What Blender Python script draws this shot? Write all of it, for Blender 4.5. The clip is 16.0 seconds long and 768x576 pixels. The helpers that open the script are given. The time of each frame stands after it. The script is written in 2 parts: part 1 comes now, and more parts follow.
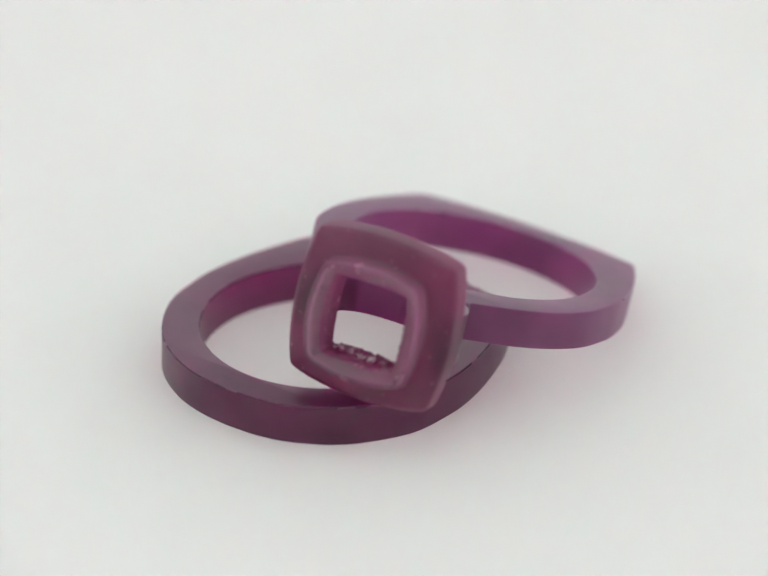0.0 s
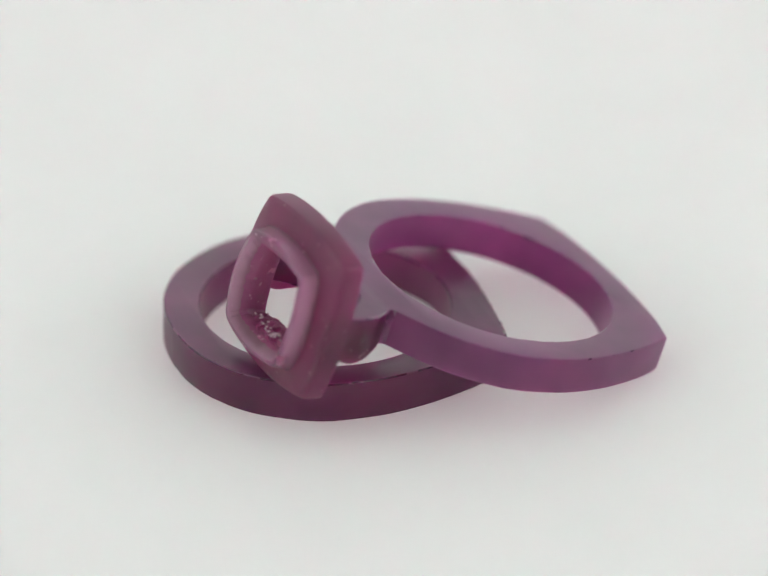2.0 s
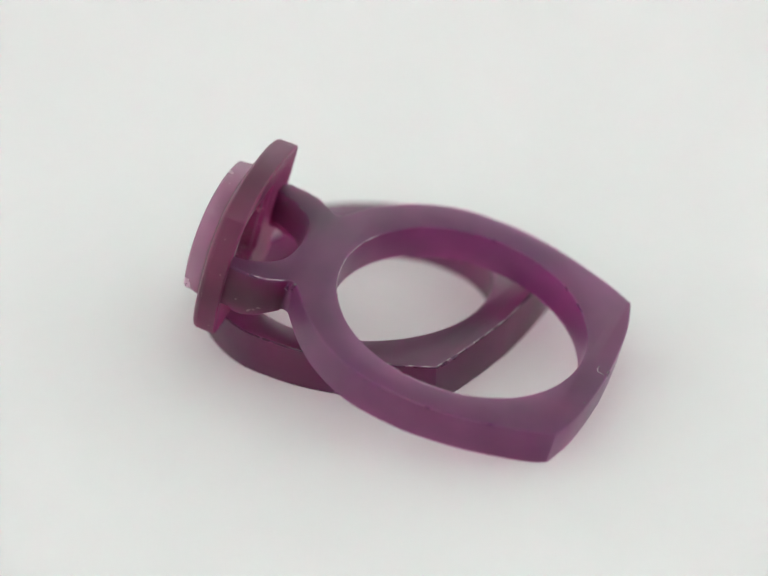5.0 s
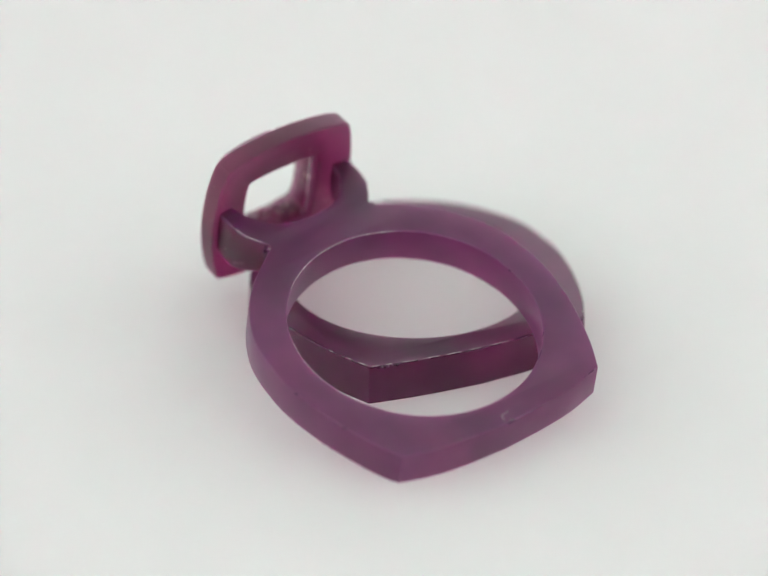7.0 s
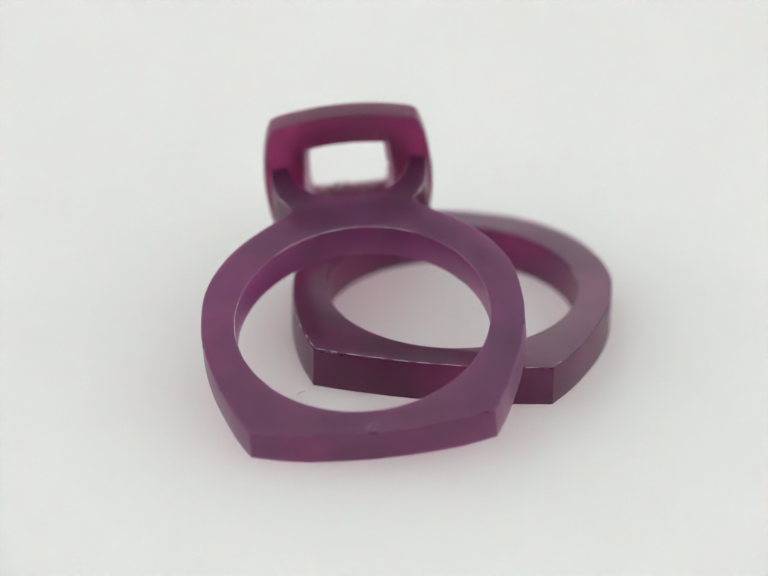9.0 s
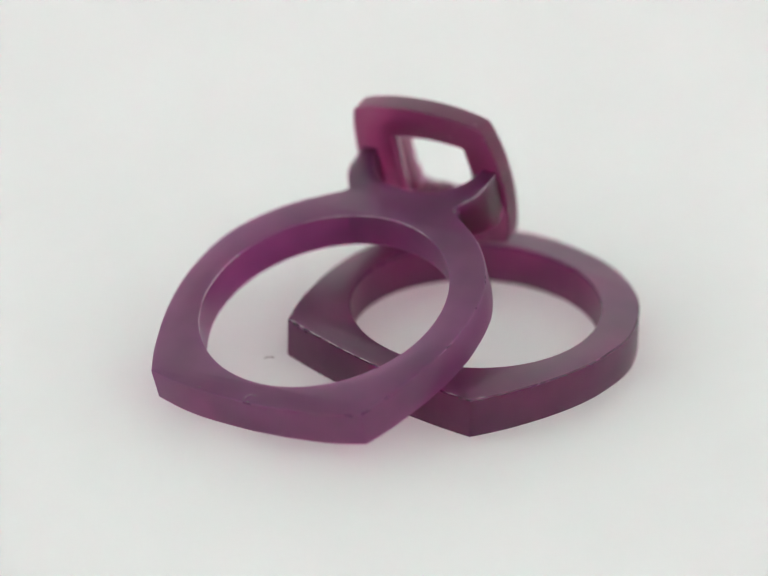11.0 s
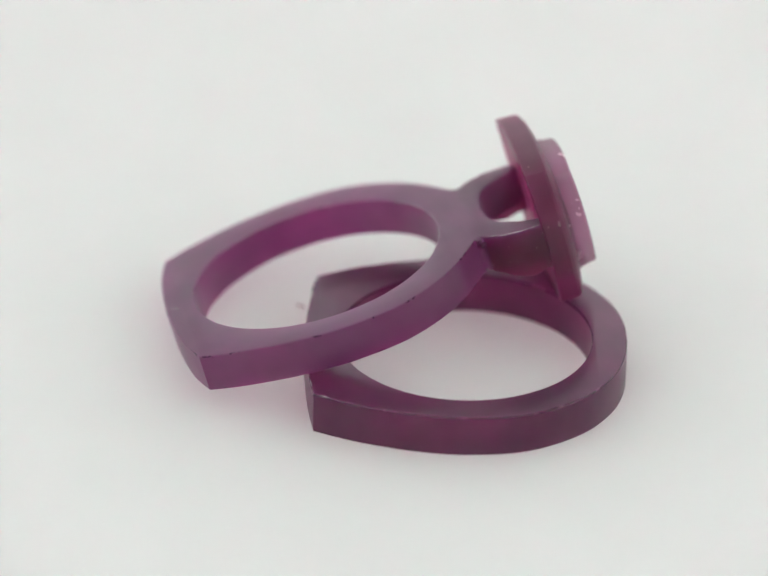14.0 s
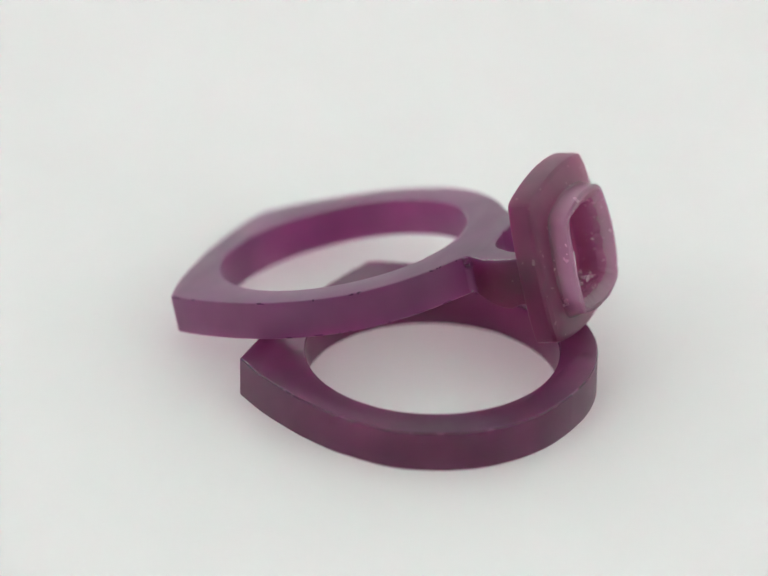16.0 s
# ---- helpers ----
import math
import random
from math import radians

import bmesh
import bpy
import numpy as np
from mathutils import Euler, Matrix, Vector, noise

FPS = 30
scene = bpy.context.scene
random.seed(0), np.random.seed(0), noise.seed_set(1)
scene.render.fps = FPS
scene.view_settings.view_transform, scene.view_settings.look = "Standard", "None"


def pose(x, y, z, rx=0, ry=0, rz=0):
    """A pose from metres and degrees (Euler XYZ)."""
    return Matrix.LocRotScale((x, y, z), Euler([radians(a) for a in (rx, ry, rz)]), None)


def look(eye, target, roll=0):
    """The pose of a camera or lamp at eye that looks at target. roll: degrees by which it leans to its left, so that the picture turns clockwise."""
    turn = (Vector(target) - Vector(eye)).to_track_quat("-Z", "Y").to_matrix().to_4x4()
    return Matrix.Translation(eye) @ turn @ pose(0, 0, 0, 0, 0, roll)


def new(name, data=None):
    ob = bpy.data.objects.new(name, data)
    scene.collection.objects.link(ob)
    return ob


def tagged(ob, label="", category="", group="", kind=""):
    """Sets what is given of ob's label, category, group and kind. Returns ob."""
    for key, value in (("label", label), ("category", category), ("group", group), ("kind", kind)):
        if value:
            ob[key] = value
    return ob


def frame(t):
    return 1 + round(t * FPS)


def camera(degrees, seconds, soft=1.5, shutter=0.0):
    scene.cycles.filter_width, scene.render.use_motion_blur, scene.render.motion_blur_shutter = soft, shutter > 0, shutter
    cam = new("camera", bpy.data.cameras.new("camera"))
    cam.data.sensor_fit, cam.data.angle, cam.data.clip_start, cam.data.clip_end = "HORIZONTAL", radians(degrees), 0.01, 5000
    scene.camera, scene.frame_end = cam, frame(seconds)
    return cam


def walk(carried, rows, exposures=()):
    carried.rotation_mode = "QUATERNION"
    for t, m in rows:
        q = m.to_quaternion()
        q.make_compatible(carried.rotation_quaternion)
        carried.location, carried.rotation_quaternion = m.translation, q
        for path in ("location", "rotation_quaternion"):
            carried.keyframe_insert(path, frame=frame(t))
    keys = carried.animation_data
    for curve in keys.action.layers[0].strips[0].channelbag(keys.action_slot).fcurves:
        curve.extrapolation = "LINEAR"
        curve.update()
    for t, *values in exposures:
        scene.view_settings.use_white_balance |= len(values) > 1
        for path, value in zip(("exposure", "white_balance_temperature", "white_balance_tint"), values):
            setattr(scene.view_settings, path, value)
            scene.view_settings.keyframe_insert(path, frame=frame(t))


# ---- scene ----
# A light tent with a slowly turning white platter; on it two purple resin rings.
MM = 0.001


def at_mm(x, y, z):
    return Vector((x * MM, y * MM, z * MM))


# ---- camera: a long lens on a stand, looking down on the platter ----
cam = camera(8.0, 16.0, soft=1.45)
AIM = at_mm(-1.134, 0.0, 4.705)
PITCH = radians(29.123)
EYE = AIM - Vector((0, math.cos(PITCH), -math.sin(PITCH))) * 0.363
STILL = look(EYE, AIM, 0.876)
walk(cam, [(0.0, STILL), (16.0, STILL)])
cam.data.dof.use_dof = True
cam.data.dof.focus_distance = 0.358
cam.data.dof.aperture_fstop = 20.0

# ---- light ----
world = bpy.data.worlds.new("tent_surroundings")
world.use_nodes = True
world.node_tree.nodes["Background"].inputs[0].default_value = (0.95, 1.0, 0.97, 1)
world.node_tree.nodes["Background"].inputs[1].default_value = 0.3
scene.world = world


def softbox(name, eye, target, size, height, watts, tint):
    data = bpy.data.lights.new(name, "AREA")
    data.shape, data.size, data.size_y, data.energy, data.color = "RECTANGLE", size, height, watts, tint
    ob = new(name, data)
    ob.matrix_basis = look(eye, target)
    return ob


softbox("softbox_lamp", (0.0, -0.26, 0.56), (0, -0.14, 0), 0.8, 0.8, 1.55, (1.0, 0.995, 0.98))
softbox("back_softbox_lamp", (0.0, 0.44, 0.20), (0, 0, 0.1), 0.8, 0.36, 0.55, (0.96, 0.97, 1.0))
# unseen side lamps, added to fill the shadows under the leaning ring
softbox("side_fill_lamp", (-0.48, -0.05, 0.30), (0, -0.05, 0.2), 0.8, 0.5, 0.9, (1.0, 0.995, 0.98))
softbox("side_fill_lamp", (0.48, -0.05, 0.30), (0, -0.05, 0.2), 0.8, 0.5, 0.9, (1.0, 0.995, 0.98))
scene.view_settings.exposure = 0.0


# ---- materials ----
def material(name):
    m = bpy.data.materials.new(name)
    m.use_nodes = True
    return m, m.node_tree, m.node_tree.nodes["Principled BSDF"]


def link(tree, a, b):
    tree.links.new(a, b)


def add_noise(tree, scale, detail=4.0, rough=0.6):
    co = tree.nodes.new("ShaderNodeTexCoord")
    n = tree.nodes.new("ShaderNodeTexNoise")
    n.inputs["Scale"].default_value = scale
    n.inputs["Detail"].default_value = detail
    n.inputs["Roughness"].default_value = rough
    link(tree, co.outputs["Object"], n.inputs["Vector"])
    return n


def ramp(tree, source, stops):
    r = tree.nodes.new("ShaderNodeValToRGB")
    while len(r.color_ramp.elements) < len(stops):
        r.color_ramp.elements.new(0.5)
    for e, (pos, col) in zip(r.color_ramp.elements, stops):
        e.position, e.color = pos, (*col, 1)
    link(tree, source, r.inputs["Fac"])
    return r


def resin(name, dark, light, glow, clear, milk, gloss=(0.32, 0.44), relief=0.02, wear=0.0, fog=0.22, sheen=0.35, coat=0.35):
    """Cast purple resin: milky and see-through at once, satin surface with fine grain, specks and worn patches."""
    m, tree, b = material(name)
    cloud = add_noise(tree, 170.0, 3.0, 0.5)
    r = ramp(tree, cloud.outputs["Fac"], [(0.38, dark), (0.62, light)])
    colour = r.outputs["Color"]
    grain = add_noise(tree, 2600.0, 5.0)
    dots = add_noise(tree, 2300.0, 1.0)
    low = 0.93 if wear == 0 else 0.62 - wear
    speck = ramp(tree, dots.outputs["Fac"], [(low, (0, 0, 0)), (low + 0.06, (1, 1, 1))])
    pale = tree.nodes.new("ShaderNodeMix")
    pale.data_type = "RGBA"
    link(tree, speck.outputs["Color"], pale.inputs["Factor"])
    link(tree, colour, pale.inputs["A"])
    pale.inputs["B"].default_value = (0.66, 0.54, 0.60, 1)
    bump = tree.nodes.new("ShaderNodeBump")
    bump.inputs["Strength"].default_value = relief
    bump.inputs["Distance"].default_value = 0.00006
    link(tree, grain.outputs["Fac"], bump.inputs["Height"])
    patchy = add_noise(tree, 700.0, 3.0)
    rr = ramp(tree, patchy.outputs["Fac"], [(0.3, (gloss[0],) * 3), (0.75, (gloss[1],) * 3)])
    glass = tree.nodes.new("ShaderNodeBsdfPrincipled")
    for node in (b, glass):
        node.inputs["IOR"].default_value = 1.5
        link(tree, rr.outputs["Color"], node.inputs["Roughness"])
    link(tree, bump.outputs["Normal"], b.inputs["Normal"])
    b.inputs["Sheen Weight"].default_value = sheen
    b.inputs["Sheen Roughness"].default_value = 0.4
    b.inputs["Sheen Tint"].default_value = (0.88, 0.90, 1.0, 1)
    for node in (b, glass):
        node.inputs["Coat Weight"].default_value = coat
        node.inputs["Coat Roughness"].default_value = 0.38
    link(tree, pale.outputs["Result"], b.inputs["Base Color"])
    b.inputs["Subsurface Weight"].default_value = 1.0
    b.inputs["Subsurface Radius"].default_value = (2.4, 0.5, 1.6)
    b.inputs["Subsurface Scale"].default_value = 0.0015
    deep = ramp(tree, cloud.outputs["Fac"], [(0.36, tuple(v * 0.6 for v in glow)), (0.64, glow)])
    link(tree, deep.outputs["Color"], glass.inputs["Base Color"])
    glass.inputs["Transmission Weight"].default_value = 1.0
    both = tree.nodes.new("ShaderNodeMixShader")
    drift = add_noise(tree, 240.0, 2.0, 0.4)
    share = ramp(tree, drift.outputs["Fac"], [(0.36, (max(clear - 0.1, 0),) * 3), (0.64, (min(clear + 0.1, 1),) * 3)])
    link(tree, share.outputs["Color"], both.inputs["Fac"])
    link(tree, b.outputs["BSDF"], both.inputs[1])
    link(tree, glass.outputs["BSDF"], both.inputs[2])
    haze = tree.nodes.new("ShaderNodeBsdfTranslucent")
    haze.inputs["Color"].default_value = (*milk, 1)
    soft_mix = tree.nodes.new("ShaderNodeMixShader")
    soft_mix.inputs["Fac"].default_value = fog
    link(tree, both.outputs["Shader"], soft_mix.inputs[1])
    link(tree, haze.outputs["BSDF"], soft_mix.inputs[2])
    link(tree, soft_mix.outputs["Shader"], tree.nodes["Material Output"].inputs["Surface"])
    return m


def white(name, low, high, rough, scale):
    m, tree, b = material(name)
    n = add_noise(tree, scale, 5.0)
    r = ramp(tree, n.outputs["Fac"], [(0.3, low), (0.7, high)])
    link(tree, r.outputs["Color"], b.inputs["Base Color"])
    b.inputs["Roughness"].default_value = rough
    return m


DEEP, PALE, GLOW, MILK = (0.043, 0.018, 0.064), (0.084, 0.035, 0.112), (0.60, 0.062, 0.30), (0.90, 0.42, 0.76)
RESIN = resin("purple_resin", DEEP, PALE, GLOW, 0.5, MILK)
RESIN_EDGE = resin("worn_resin_edge", DEEP, PALE, GLOW, 0.5, MILK, (0.25, 0.36), 0.05)
# Rosier copy of the resin: light passing the thin plate is in its colour.
HALO = resin("rosy_lit_resin", (0.064, 0.017, 0.042), (0.13, 0.035, 0.076), (0.68, 0.065, 0.24), 0.56, MILK, relief=0.05, wear=-0.09, fog=0.17, sheen=0.06, coat=0.12)
# Same resin, paler: light through the thin bezel wall is put into its colour.
THIN = resin("pale_lit_resin", (0.32, 0.13, 0.22), (0.43, 0.20, 0.31), (0.99, 0.88, 0.94), 0.78, (0.98, 0.72, 0.87), (0.18, 0.3), 0.04, -0.08, 0.28, 0.08, 0.12)
CHIPPED = resin("chipped_resin", (0.17, 0.035, 0.075), (0.38, 0.12, 0.19), (0.85, 0.30, 0.48), 0.5, MILK, (0.15, 0.3), 0.6, -0.04, 0.35, 0.0, 0.1)
# The band's resin: a deeper purple, with its shade also put into the colour.
DEEP, PALE, GLOW, MILK = (0.019, 0.007, 0.027), (0.038, 0.013, 0.049), (0.40, 0.026, 0.18), (0.80, 0.24, 0.60)
BAND_RESIN = resin("deep_shaded_resin", DEEP, PALE, GLOW, 0.55, MILK, fog=0.15, sheen=0.16, coat=0.3)
BAND_EDGE = resin("worn_shaded_resin_edge", DEEP, PALE, GLOW, 0.55, MILK, (0.2, 0.32), 0.05, 0.0, 0.15, 0.16, 0.3)


def pale_scar_glint():
    """Rough whitish resin where a print support was torn away, also used to paint glints."""
    m, tree, b = material("pale_scar_and_glint")
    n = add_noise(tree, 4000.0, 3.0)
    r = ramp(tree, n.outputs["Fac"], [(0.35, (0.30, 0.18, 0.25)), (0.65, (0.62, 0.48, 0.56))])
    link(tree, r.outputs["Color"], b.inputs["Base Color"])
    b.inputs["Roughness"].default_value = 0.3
    return m


SCAR_GLINT = pale_scar_glint()
PLATTER = white("platter_white", (0.812, 0.823, 0.812), (0.832, 0.842, 0.832), 0.95, 60.0)
PLATTER_SKIN = PLATTER.node_tree.nodes["Principled BSDF"]
PLATTER_SKIN.subsurface_method = "BURLEY"
PLATTER_SKIN.inputs["Specular IOR Level"].default_value = 0.15
PLATTER_SKIN.inputs["Subsurface Weight"].default_value = 1.0
PLATTER_SKIN.inputs["Subsurface Radius"].default_value = (1.3, 0.8, 0.95)
PLATTER_SKIN.inputs["Subsurface Scale"].default_value = 0.03
GREY = white("grey_front_panel", (0.42, 0.42, 0.425), (0.47, 0.47, 0.475), 0.9, 25.0)
LINT = white("lint", (0.50, 0.46, 0.46), (0.62, 0.58, 0.58), 0.9, 900.0)
FABRIC = white("tent_fabric", (0.90, 0.905, 0.90), (0.93, 0.93, 0.925), 0.9, 30.0)


# ---- mesh helpers ----
def link_mesh(name, bm, mat, smooth=True, sharp=20):
    mesh = bpy.data.meshes.new(name)
    bmesh.ops.recalc_face_normals(bm, faces=bm.faces)
    bm.to_mesh(mesh)
    bm.free()
    mesh.materials.append(mat)
    for f in mesh.polygons:
        f.use_smooth = smooth
    if smooth:
        mesh.set_sharp_from_angle(angle=radians(sharp))
    return new(name, mesh)


def part(name, bm, mat, parent, label="", smooth=True):
    ob = link_mesh(name, bm, mat, smooth)
    ob.parent = parent
    return tagged(ob, label)


def box(bm, x0, x1, y0, y1, z0, z1):
    made = bmesh.ops.create_cube(bm, size=1.0)
    bmesh.ops.transform(bm, verts=made["verts"], matrix=Matrix.LocRotScale(
        ((x0 + x1) / 2, (y0 + y1) / 2, (z0 + z1) / 2), None, (x1 - x0, y1 - y0, z1 - z0)))
    return made["verts"]


def lathe(bm, profile, sides):
    """Closed solid of revolution about z from (radius, height) pairs that begin and end on the axis."""
    rings = []
    for r, z in profile:
        if r == 0:
            rings.append([bm.verts.new((0, 0, z))])
        else:
            rings.append([bm.verts.new((r * math.cos(k * math.tau / sides), r * math.sin(k * math.tau / sides), z))
                          for k in range(sides)])
    for a, b in zip(rings, rings[1:]):
        for k in range(sides):
            j = (k + 1) % sides
            quad = [a[k % len(a)], a[j % len(a)], b[j % len(b)], b[k % len(b)]]
            bm.faces.new(list(dict.fromkeys(quad)))


def spline(points, steps=10):
    """A smooth open line (Catmull-Rom) through 2D points."""
    pts = [points[0], *points, points[-1]]
    out = []
    for a, b, c, d in zip(pts, pts[1:], pts[2:], pts[3:]):
        for k in range(steps):
            t = k / steps
            out.append(tuple(0.5 * (2 * q + (r - p) * t + (2 * p - 5 * q + 4 * r - s) * t * t
                                    + (3 * q - p - 3 * r + s) * t ** 3) for p, q, r, s in zip(a, b, c, d)))
    out.append(tuple(points[-1]))
    return out


def slab(outer, hole, z0, z1, edge):
    """A flat plate, in mm, with a hole and softly rounded edges, as a bmesh in metres."""
    curve = bpy.data.curves.new("outline", "CURVE")
    curve.dimensions, curve.fill_mode = "2D", "BOTH"
    for line in (outer, hole):
        sp = curve.splines.new("POLY")
        sp.points.add(len(line) - 1)
        for pt, (x, y) in zip(sp.points, line):
            pt.co = (x, y, 0, 1)
        sp.use_cyclic_u = True
    curve.extrude, curve.bevel_depth, curve.bevel_resolution, curve.offset = (z1 - z0) / 2 - edge, edge, 2, -edge
    ob = bpy.data.objects.new("outline", curve)
    scene.collection.objects.link(ob)
    bpy.context.view_layer.update()
    mesh = bpy.data.meshes.new_from_object(ob.evaluated_get(bpy.context.evaluated_depsgraph_get()))
    bpy.data.objects.remove(ob)
    bm = bmesh.new()
    bm.from_mesh(mesh)
    bpy.data.meshes.remove(mesh)
    bpy.data.curves.remove(curve)
    bmesh.ops.remove_doubles(bm, verts=bm.verts, dist=0.002)
    bmesh.ops.transform(bm, verts=bm.verts, matrix=Matrix.Scale(MM, 4) @ Matrix.Translation((0, 0, (z0 + z1) / 2)))
    return bm


def wear_edges(ob, mat):
    """Gives the rounded rims of a flat plate the worn material."""
    ob.data.materials.append(mat)
    for f in ob.data.polygons:
        if 0.15 < abs(f.normal.z) < 0.93:
            f.material_index = 1


def circle(r, n=128):
    return [(r * math.cos(k * math.tau / n), r * math.sin(k * math.tau / n)) for k in range(n)]


def mirrored(half):
    """Closes a half outline, drawn on +x from the base's middle to the top's middle."""
    return half + [(-x, y) for x, y in reversed(half[1:-1])]


def cushion(half, bulge, round_corner=0.12, per_side=28):
    """A square with bowed sides and slightly rounded corners, as (x, z) pairs."""
    out = []
    for side in range(4):
        a = side * math.pi / 2
        for k in range(per_side):
            s = -1 + 2 * (k + 0.5) / per_side
            u, v = -s * half, half + bulge * (1 - s * s) - round_corner * abs(s) ** 12
            out.append((u * math.cos(a) - v * math.sin(a), u * math.sin(a) + v * math.cos(a)))
    return out


def round_cushion(half, bulge, radius, per_side=22, arc=8):
    """A square with bowed sides and corners rounded to a radius, as (x, z) pairs."""
    core = half - radius
    flare = math.atan(2 * bulge / core)
    out = []
    for side in range(4):
        a = side * math.pi / 2
        line = []
        for k in range(per_side + 1):
            u = core * (1 - 2 * k / per_side)
            tilt = math.atan(2 * bulge * u / core ** 2)
            line.append((u + radius * math.sin(tilt), core + bulge * (1 - (u / core) ** 2) + radius * math.cos(tilt)))
        for k in range(1, arc):
            turn = -flare - (math.pi / 2 - 2 * flare) * k / arc
            line.append((-core + radius * math.sin(turn), core + radius * math.cos(turn)))
        out += [(u * math.cos(a) - v * math.sin(a), u * math.sin(a) + v * math.cos(a)) for u, v in line]
    return out


def loft(loops, closed=True):
    """Skins loops of equal length; closed: the last meets the first, as a tube bent into a ring."""
    bm = bmesh.new()
    rows = [[bm.verts.new(Vector(v) * MM) for v in loop] for loop in loops]
    pairs = list(zip(rows, rows[1:])) + ([(rows[-1], rows[0])] if closed else [])
    for a, b in pairs:
        n = len(a)
        for k in range(n):
            bm.faces.new((a[k], a[(k + 1) % n], b[(k + 1) % n], b[k]))
    return bm


# ---- the setting: tent walls, table and turning platter ----
def tent():
    for name, dims in (("wall_back", (-0.5, 0.5, 0.5, 0.51, -0.04, 0.7)), ("wall_front", (-0.5, 0.5, -0.61, -0.6, -0.04, 0.7)),
                       ("wall_side_1", (-0.51, -0.5, -0.6, 0.5, -0.04, 0.7)), ("wall_side_2", (0.5, 0.51, -0.6, 0.5, -0.04, 0.7)),
                       ("ceiling", (-0.51, 0.51, -0.61, 0.51, 0.7, 0.71)), ("floor", (-0.51, 0.51, -0.61, 0.51, -0.05, -0.04))):
        bm = bmesh.new()
        box(bm, *dims)
        # unseen front panel, added grey to hold down light on the rings' near sides
        front = name == "wall_front"
        tagged(link_mesh(name, bm, GREY if front else FABRIC, False),
               "unseen grey panel standing in for the tent's open front" if front else "plain white fabric of a light tent", "tent wall", kind="structure")


def backdrop():
    """A low sheet of white card, curved up from the tent's floor at the back; unseen, added to reflect in the rings."""
    line = [(0.30, -0.038)] + [(0.40 + 0.06 * math.sin(a * math.pi / 16), 0.024 - 0.062 * math.cos(a * math.pi / 16)) for a in range(9)] + [(0.46, 0.28)]
    bm = bmesh.new()
    rows = [[bm.verts.new((x, y + dy, z + dz)) for y, z in line] for x in (-0.48, 0.48) for dy, dz in ((0, 0), (0.001, -0.001))]
    for a, b in ((0, 2), (3, 1), (1, 0), (2, 3)):
        for k in range(len(line) - 1):
            bm.faces.new((rows[a][k], rows[a][k + 1], rows[b][k + 1], rows[b][k]))
    for k in (0, -1):
        bm.faces.new([rows[i][k] for i in (0, 1, 3, 2)])
    tagged(link_mesh("backdrop", bm, FABRIC, True, 40), "unseen low white card curving up behind the turntable, added as a reflector", "backdrop", kind="structure")


def turntable():
    ob = tagged(new("turntable"), "round matt white display turntable under two rings", "turntable")
    ob.location = (0, 0, -0.04)
    bm = bmesh.new()
    lathe(bm, [(0, 0.04), (0.1085, 0.04), (0.1096, 0.0396), (0.11, 0.0385), (0.11, 0.0345), (0.1095, 0.0335), (0.0, 0.0335)], 160)
    part("platter", bm, PLATTER, ob)
    bm = bmesh.new()
    lathe(bm, [(0, 0.033), (0.085, 0.033), (0.095, 0.004), (0.095, 0.0), (0.0, 0.0)], 96)
    part("base", bm, PLATTER, ob)
    return ob


# ---- the rings ----
THICK = 2.58
HOLE = 8.35


# Flat pale bits: real print scars, and edge highlights painted in pale colour.
def scar_glint(host, x, y, z, long, wide, turn):
    bm = bmesh.new()
    made = bmesh.ops.create_icosphere(bm, subdivisions=2, radius=1.0)
    for v in made["verts"]:
        v.co *= random.uniform(0.75, 1.15)
    flat = 0.035 if y < 16 else 0.06
    bmesh.ops.transform(bm, verts=bm.verts, matrix=Matrix.Translation(at_mm(x, y, z)) @ pose(0, 0, 0, 0, 0, turn)
                        @ Matrix.Diagonal((long * MM, wide * MM, flat * MM, 1)))
    part("scar_glint", bm, SCAR_GLINT, host, "pale print scar and painted glint")


def edge_glint(host, line, z, thick, keep, length):
    """Thin pale dashes that paint glints on an edge: short bent rods along a line of (x, y) points."""
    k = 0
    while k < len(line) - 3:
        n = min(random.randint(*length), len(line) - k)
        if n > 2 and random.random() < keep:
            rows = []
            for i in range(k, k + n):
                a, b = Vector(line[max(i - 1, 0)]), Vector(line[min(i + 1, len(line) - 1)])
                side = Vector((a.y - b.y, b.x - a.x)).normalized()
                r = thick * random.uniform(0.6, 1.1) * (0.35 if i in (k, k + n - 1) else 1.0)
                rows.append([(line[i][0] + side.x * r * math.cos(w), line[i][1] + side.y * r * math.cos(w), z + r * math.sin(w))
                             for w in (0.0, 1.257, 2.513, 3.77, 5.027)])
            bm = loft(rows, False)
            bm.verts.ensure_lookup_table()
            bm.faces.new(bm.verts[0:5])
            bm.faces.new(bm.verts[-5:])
            part("edge_glint", bm, SCAR_GLINT, host, "painted edge glint")
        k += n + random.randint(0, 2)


# A raised lump, added where a notch looks dark.
def notch_lump(host, x, y, z, size, mat):
    bm = bmesh.new()
    bmesh.ops.create_icosphere(bm, subdivisions=1, radius=1.0)
    for v in bm.verts:
        v.co *= random.uniform(0.5, 1.3)
    bmesh.ops.transform(bm, verts=bm.verts, matrix=Matrix.Translation(at_mm(x, y, z)) @ Matrix.Diagonal(
        (*(random.uniform(0.6, 1.3) * size * MM for _ in range(3)), 1)))
    part("notch_lump", bm, mat, host, "ragged resin lump in place of a dark notch", False)


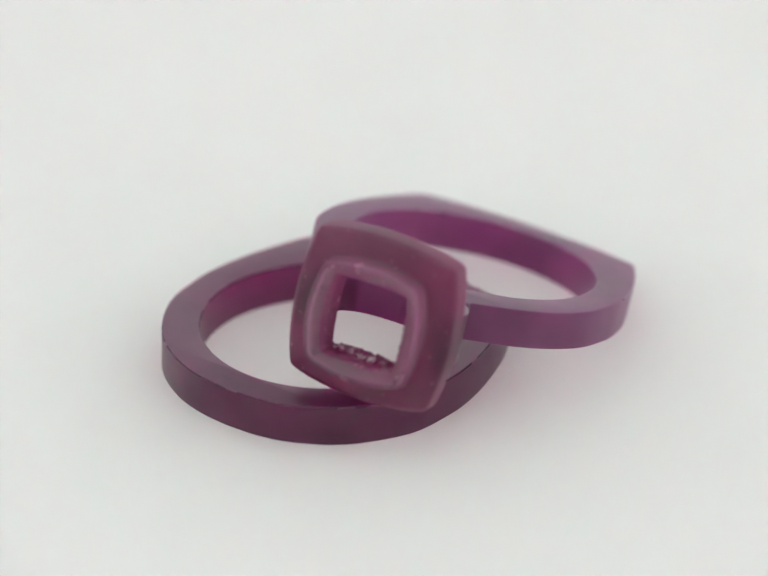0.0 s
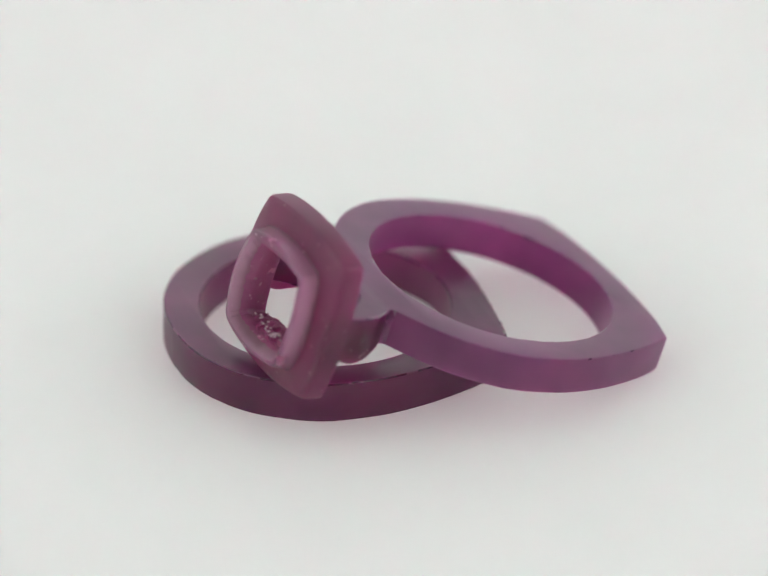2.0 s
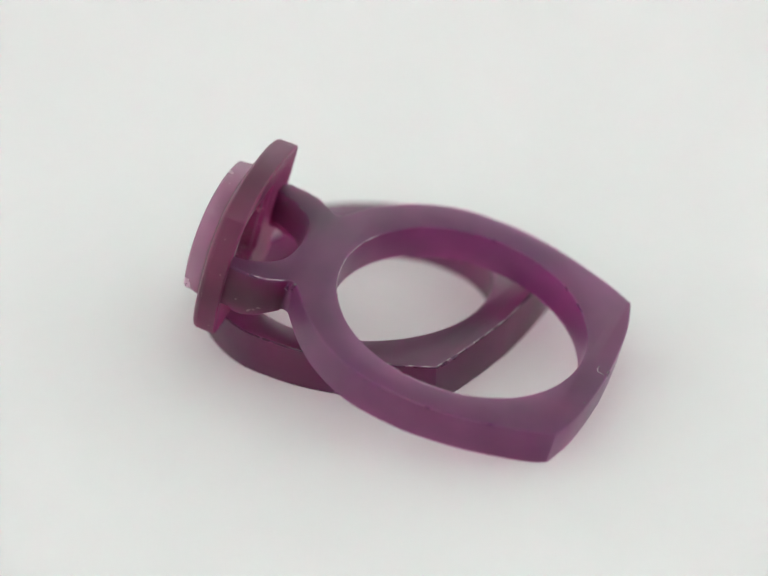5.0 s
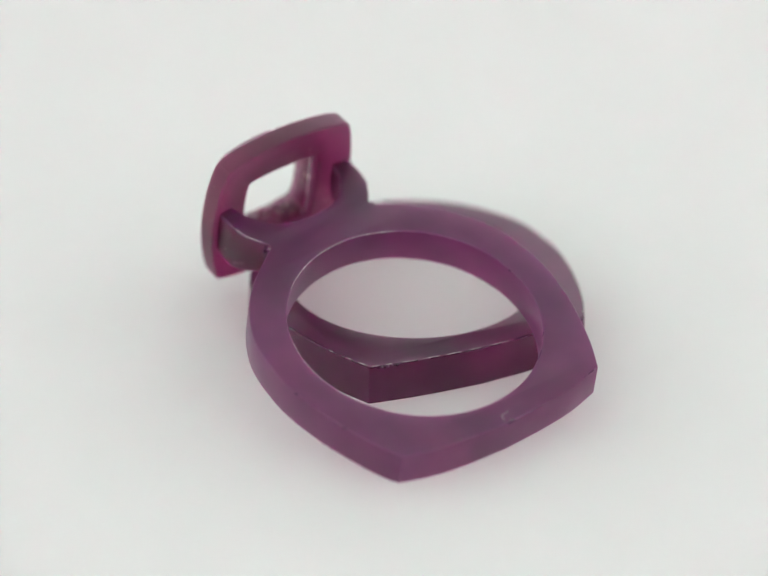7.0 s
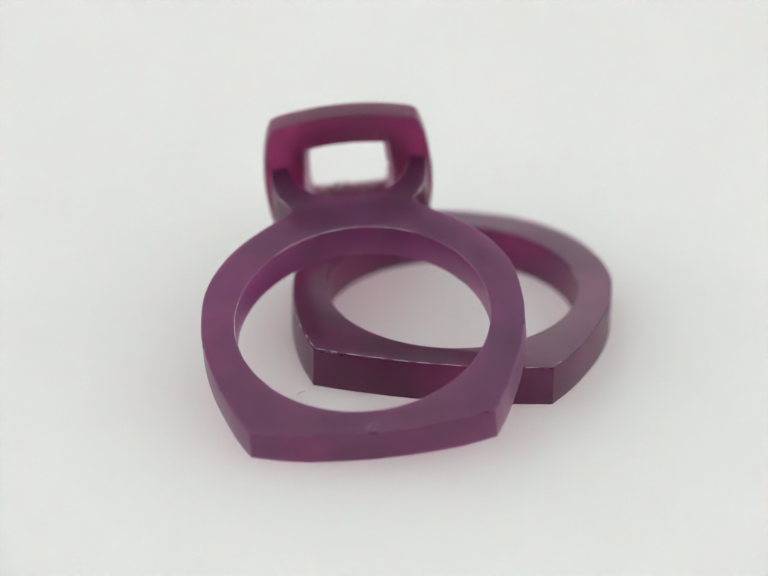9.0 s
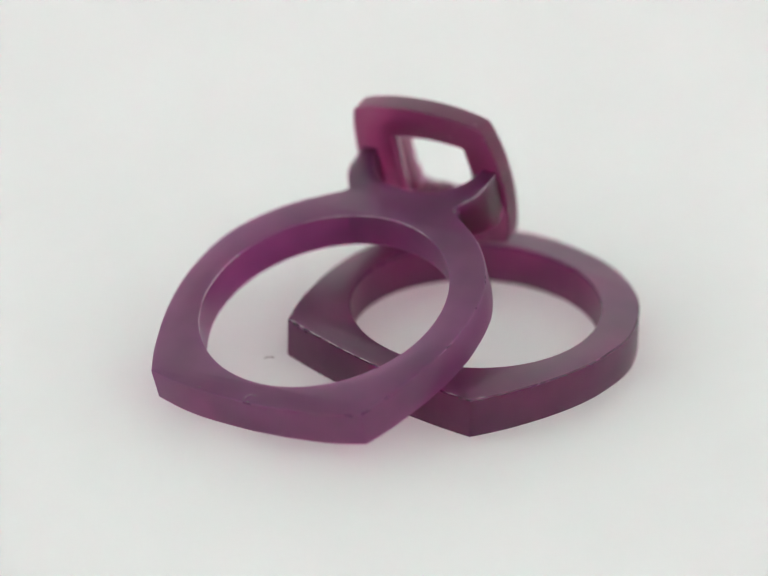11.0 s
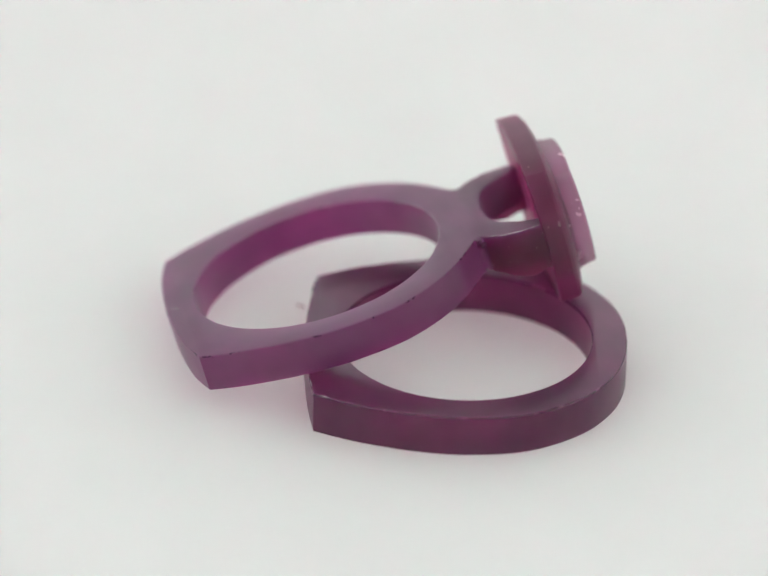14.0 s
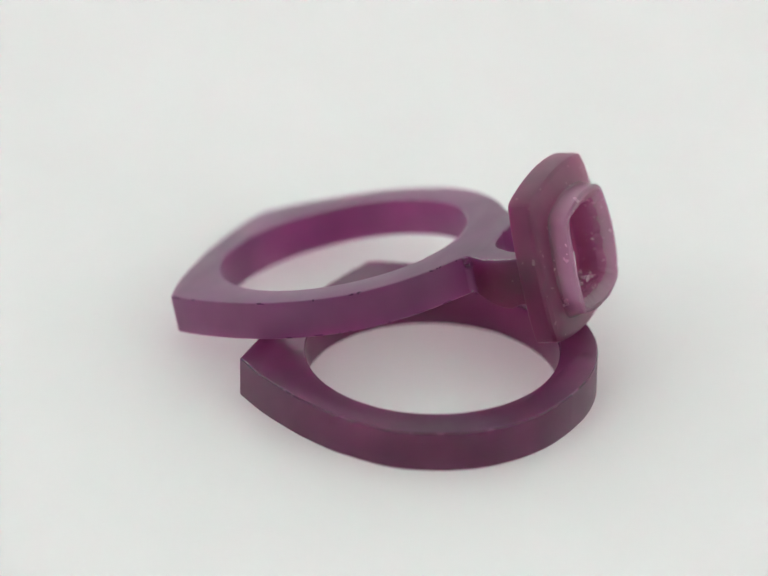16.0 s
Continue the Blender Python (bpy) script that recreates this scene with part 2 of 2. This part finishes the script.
def solitaire():
    ring = tagged(new("solitaire_ring"), "translucent purple resin ring with empty square bezel, leaning on a band", "ring")
    base = spline([(0, -10.35), (3.0, -10.2), (5.6, -9.9), (7.92, -9.3)], 8)
    side = spline([(7.92, -9.3), (8.92, -7.2), (9.98, -4.0), (10.5, -1.2), (10.55, 1.0), (10.1, 3.9), (8.75, 6.5),
                   (6.85, 8.55), (4.25, 10.4)], 8)
    arm = spline([(4.25, 10.4), (4.12, 10.8), (4.55, 11.45), (5.0, 12.3), (5.22, 13.3), (5.22, 15.0)], 6)
    fork = spline([(4.15, 15.0), (3.75, 13.7), (2.9, 12.5), (1.8, 11.85), (0, 11.6)], 8)
    half = base[:-1] + side[:-1] + arm + fork
    shank = part("shank", slab(mirrored(half), [(x, y * 1.01 + 0.08) for x, y in circle(HOLE)], -THICK, 0.0, 0.13), RESIN, ring)
    wear_edges(shank, RESIN_EDGE)

    for hand in (1, -1):
        rows = []
        for x, y in arm:
            if y < 10.95:
                continue
            z = float(np.interp(y, (11.0, 11.4, 12.4, 13.2, 13.8, 14.1, 15.0), (-2.66, -2.8, -3.2, -3.42, -3.42, -3.22, -3.22)))
            inner, outer = x - 0.95, x + 0.012
            rows.append([(outer * hand, y, -0.2), (outer * hand, y, z + 0.06), ((outer - 0.08) * hand, y, z),
                         ((inner + 0.08) * hand, y, z), (inner * hand, y, z + 0.06), (inner * hand, y, -THICK + 0.3)])
        bm = loft(rows, False)
        bm.verts.ensure_lookup_table()
        bm.faces.new(bm.verts[0:6])
        bm.faces.new(bm.verts[-6:])
        part("shoulder", bm, HALO, ring)

    zc = -1.32

    def dome(x, z, y, rise):
        return y + rise * (1 - (x * x + z * z) / 45.0)

    def ringed(half_size, bulge, y, rise, corner=0.12, drop=0.0):
        return [(x, dome(x, z, y, rise), z + zc - drop) for x, z in cushion(half_size, bulge, corner)]

    def flank(loop):
        return [(x - (0.14 if x < 0 else 0.0) * min(1.0, abs(x) / 3), y, z) for x, y, z in loop]

    plate = [ringed(4.82, 0.64, 14.58, 0.35, 0.12, -0.06), ringed(4.9, 0.67, 14.68, 0.35, 0.12, -0.06), ringed(4.88, 0.66, 15.86, 0.35),
             ringed(4.81, 0.64, 16.06, 0.35), ringed(4.62, 0.6, 16.2, 0.35), ringed(3.9, 0.5, 16.35, 0.35), ringed(2.95, 0.3, 16.45, 0.35, 0.12, 0.15),
             ringed(2.85, 0.2, 16.0, 0.35, 0.12, 0.15), ringed(2.8, 0.15, 14.85, 0.35, 0.12, 0.15), ringed(2.9, 0.2, 14.78, 0.35, 0.12, 0.12),
             ringed(3.8, 0.5, 14.7, 0.35)]
    halo = part("halo_plate", loft([flank(p) for p in plate[:5]] + plate[5:]), HALO, ring, "bowed cushion-shaped resin plate")

    def wall(half_size, bulge, y, radius):
        return [(x, dome(x, z, y, 0.7), z + zc - 0.16) for x, z in round_cushion(half_size, bulge, radius)]

    bezel = [wall(3.85, 0.44, 16.02, 1.0), wall(3.6, 0.42, 16.3, 0.9), wall(3.5, 0.41, 16.8, 0.85), wall(3.45, 0.40, 17.28, 0.8),
             wall(3.36, 0.38, 17.39, 0.75), wall(3.16, 0.34, 17.38, 0.65), wall(3.06, 0.32, 17.2, 0.55), wall(2.68, 0.22, 16.75, 0.4),
             wall(2.52, 0.14, 16.3, 0.3), wall(2.5, 0.10, 14.9, 0.25), wall(2.86, 0.15, 14.9, 0.3)]
    count = len(bezel[0])
    for k in (7, 8):
        bezel[k] = [(x + random.uniform(-0.03, 0.03), y + random.uniform(-0.1, 0.1), z + random.uniform(-0.03, 0.03)) for x, y, z in bezel[k]]
    rim = part("bezel", loft(bezel), THIN, ring, "raised thin-walled square bezel, its resin tinted as lit through, with a rough empty seat")
    rim.data.materials.append(CHIPPED)
    for f in rim.data.polygons[7 * count:9 * count]:
        f.material_index, f.use_smooth = 1, False

    # small print scars, and glints painted as pale chips on the edges
    for spot in ((-0.15, -9.62, 0.0, 0.26, 0.05, 25), (0.22, -9.55, 0.0, 0.16, 0.05, -10), (-0.3, -9.95, 0.0, 0.2, 0.045, 70),
                 (0.08, -10.22, 0.0, 0.12, 0.06, 0), (-3.8, -9.9, 0.0, 0.09, 0.06, 40), (4.24, 10.42, -0.06, 0.16, 0.07, 60),
                 (4.2, 10.6, -2.4, 0.2, 0.08, 20), (3.6, 10.75, -2.55, 0.26, 0.06, -30), (4.95, 12.2, -0.05, 0.3, 0.05, 65),
                 (-4.22, 10.42, -0.06, 0.16, 0.07, -60), (-4.9, 12.1, -0.05, 0.25, 0.05, -65), (5.14, 12.94, -2.9, 0.08, 0.07, 0),
                 (5.0, 12.75, -0.03, 0.5, 0.06, 78), (5.2, 14.3, -0.03, 0.3, 0.05, 90), (-5.0, 12.75, -0.03, 0.45, 0.05, -78),
                 (-2.7, 16.48, 1.9, 0.11, 0.1, 0), (-4.2, 16.3, 2.7, 0.09, 0.07, 30), (3.4, 16.35, 2.6, 0.08, 0.07, 0)):
        scar_glint(halo if spot[1] > 16 else shank, *spot)
    # painted glints on the rims of the hole and of the arms
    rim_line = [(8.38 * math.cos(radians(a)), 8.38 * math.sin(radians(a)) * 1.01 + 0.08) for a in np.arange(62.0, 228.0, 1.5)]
    edge_glint(shank, rim_line, -0.03, 0.04, 0.8, (6, 22))
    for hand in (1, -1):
        edge_glint(shank, [(hand * (x - 0.04), y) for x, y in arm if 11.2 < y < 14.5], -0.035, 0.05, 0.9, (4, 10))
        edge_glint(shank, [(hand * (x + 0.04), y) for x, y in fork if 12.6 < y < 14.4], -0.035, 0.03, 0.6, (3, 8))
    # ragged lumps in place of the dark notches where the arms leave the hoop
    for hand in (1, -1):
        for k in range(7):
            notch_lump(shank, hand * random.uniform(4.05, 4.35), random.uniform(10.45, 10.95), random.uniform(-0.75, -0.12), 0.18, RESIN_EDGE)
    # a ragged ledge of broken print supports along the seat's lower wall, with loose crumbs stuck on it
    rows = []
    for k in range(27):
        x = -2.3 + 4.6 * k / 26
        low = 0.35 * (abs(x) / 2.3) ** 4
        rows.append([(x + random.uniform(-0.05, 0.05), y + random.uniform(-0.08, 0.08), z - low + random.uniform(-0.1, 0.1) * (z > -4.2))
                     for y, z in ((15.0, -4.4), (15.0, -3.95), (15.35, -3.8), (15.75, -3.72), (16.2, -3.74), (16.6, -3.85), (16.95, -4.0), (17.0, -4.4))])
    bm = loft(rows, False)
    bm.verts.ensure_lookup_table()
    bm.faces.new(bm.verts[0:8])
    bm.faces.new(bm.verts[-8:])
    part("seat_ledge", bm, CHIPPED, rim, "ragged ledge of broken resin supports", False)
    # loose crumbs; pale ones on the side walls also paint the seat's sparkle
    for k in range(60):
        low = k % 5 > 1
        bm = bmesh.new()
        bmesh.ops.create_icosphere(bm, subdivisions=1, radius=1.0)
        for v in bm.verts:
            v.co *= random.uniform(0.55, 1.3)
        x, z = (random.uniform(-2.0, 2.1), -3.78) if low else (random.choice((-2.66, 2.66)), random.uniform(-3.6, 0.2))
        size = [random.uniform(0.06, 0.2) * MM, random.uniform(0.06, 0.2) * MM, random.uniform(0.06, 0.12) * MM]
        if not low:
            size[0], size[2] = size[2] * 0.5, size[0]
        bmesh.ops.transform(bm, verts=bm.verts, matrix=Matrix.Translation(at_mm(x, random.uniform(15.4, 16.9), z)) @ Matrix.Diagonal((*size, 1)))
        part("crumb", bm, CHIPPED if k % 3 == 0 else SCAR_GLINT, rim, "broken resin crumb and painted sparkle", False)
    return ring


def band():
    ring = tagged(new("wedding_band"), "deep purple resin band, darkened further for shade, lying flat, with squared-off base", "ring")
    base = spline([(0, -10.6), (3.0, -10.45), (5.6, -10.2), (7.92, -9.85)], 8)
    side = spline([(7.92, -9.85), (9.1, -7.3), (10.12, -4.0), (10.6, -1.2), (10.6, 0.9), (10.25, 3.5), (9.1, 5.9), (7.3, 8.1),
                   (4.8, 9.7), (2.4, 10.45), (0, 10.65)], 8)
    half = base[:-1] + side
    hoop = part("hoop", slab(mirrored(half), circle(HOLE), 0.0, 2.82, 0.12), BAND_RESIN, ring)
    wear_edges(hoop, BAND_EDGE)
    # glints painted as pale chips along the squared base's upper edge and corners
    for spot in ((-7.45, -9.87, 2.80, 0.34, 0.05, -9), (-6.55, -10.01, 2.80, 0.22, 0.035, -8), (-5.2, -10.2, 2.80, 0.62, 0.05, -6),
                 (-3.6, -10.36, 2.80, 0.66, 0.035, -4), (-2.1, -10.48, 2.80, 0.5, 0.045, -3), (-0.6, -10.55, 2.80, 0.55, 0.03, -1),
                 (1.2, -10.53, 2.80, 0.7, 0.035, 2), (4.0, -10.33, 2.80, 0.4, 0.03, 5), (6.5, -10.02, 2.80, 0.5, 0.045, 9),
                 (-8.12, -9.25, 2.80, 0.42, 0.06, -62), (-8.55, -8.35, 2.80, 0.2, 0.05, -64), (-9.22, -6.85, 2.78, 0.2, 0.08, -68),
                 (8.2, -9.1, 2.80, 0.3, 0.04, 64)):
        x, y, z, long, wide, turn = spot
        scar_glint(hoop, x, y, z, long, wide * 1.1, turn)
    # lumps in place of a dark chipped notch by one corner of the base
    for k in range(9):
        x = -7.75 + 0.22 * k
        notch_lump(hoop, x, -9.84 - (x + 7.92) * 0.15, random.uniform(2.62, 2.76), 0.14, BAND_EDGE)
    return ring


def fleck():
    """A curled shred of lint."""
    line = spline([(-0.36, 0.0), (-0.18, 0.06), (0.1, 0.07), (0.34, -0.03)], 4)
    rows = [[(x, y + 0.045 * math.cos(a), 0.045 + 0.04 * math.sin(a)) for a in (0.0, 1.26, 2.51, 3.77, 5.03)] for x, y in line]
    bm = loft(rows, False)
    bm.verts.ensure_lookup_table()
    bm.faces.new(bm.verts[0:5])
    bm.faces.new(bm.verts[-5:])
    return tagged(link_mesh("lint_fleck", bm, LINT), "tiny curled pale grey lint fleck on the white platter", "lint")


tent()
backdrop()
TABLE = turntable()
SOLITAIRE = solitaire()
BAND = band()
FLECK = fleck()


# ---- what turns ----
REST_A = Matrix(((-0.8983, -0.3895, 0.2035, 4.812 * MM), (0.4276, -0.8816, 0.2000, 3.619 * MM),
                 (0.1015, 0.2667, 0.9584, 5.49 * MM), (0, 0, 0, 1))) @ pose(0, 0, 0, 0, 0.6, 0)
REST_B = pose(-4.853 * MM, -1.765 * MM, 0, 0, 0, 144.14)
REST_F = pose(8.500 * MM, 2.114 * MM, 0, 0, 0, 200)
TURN = [(0.0, -1.15), (0.5, -9.32), (1.0, -17.53), (1.5, -25.77), (2.0, -34.05), (2.5, -42.36), (3.0, -50.65), (3.5, -58.98),
        (4.0, -67.32), (4.5, -75.67), (5.0, -84.04), (5.5, -92.45), (6.0, -100.88), (6.5, -109.31), (7.0, -117.74),
        (7.5, -126.17), (8.0, -134.61), (8.5, -143.05), (9.0, -151.48), (9.5, -159.9), (10.0, -168.3), (10.5, -176.68),
        (11.0, -185.03), (11.5, -193.35), (12.0, -201.62), (12.5, -209.85), (13.0, -218.03), (13.5, -226.15),
        (14.0, -234.24), (14.5, -242.27), (15.0, -250.25), (15.5, -258.18), (16.0, -266.04)]


def motions():
    for thing, rest in ((TABLE, pose(0, 0, -0.04)), (SOLITAIRE, REST_A), (BAND, REST_B), (FLECK, REST_F)):
        walk(thing, [(t, pose(0, 0, 0, 0, 0, a) @ rest) for t, a in TURN])


motions()
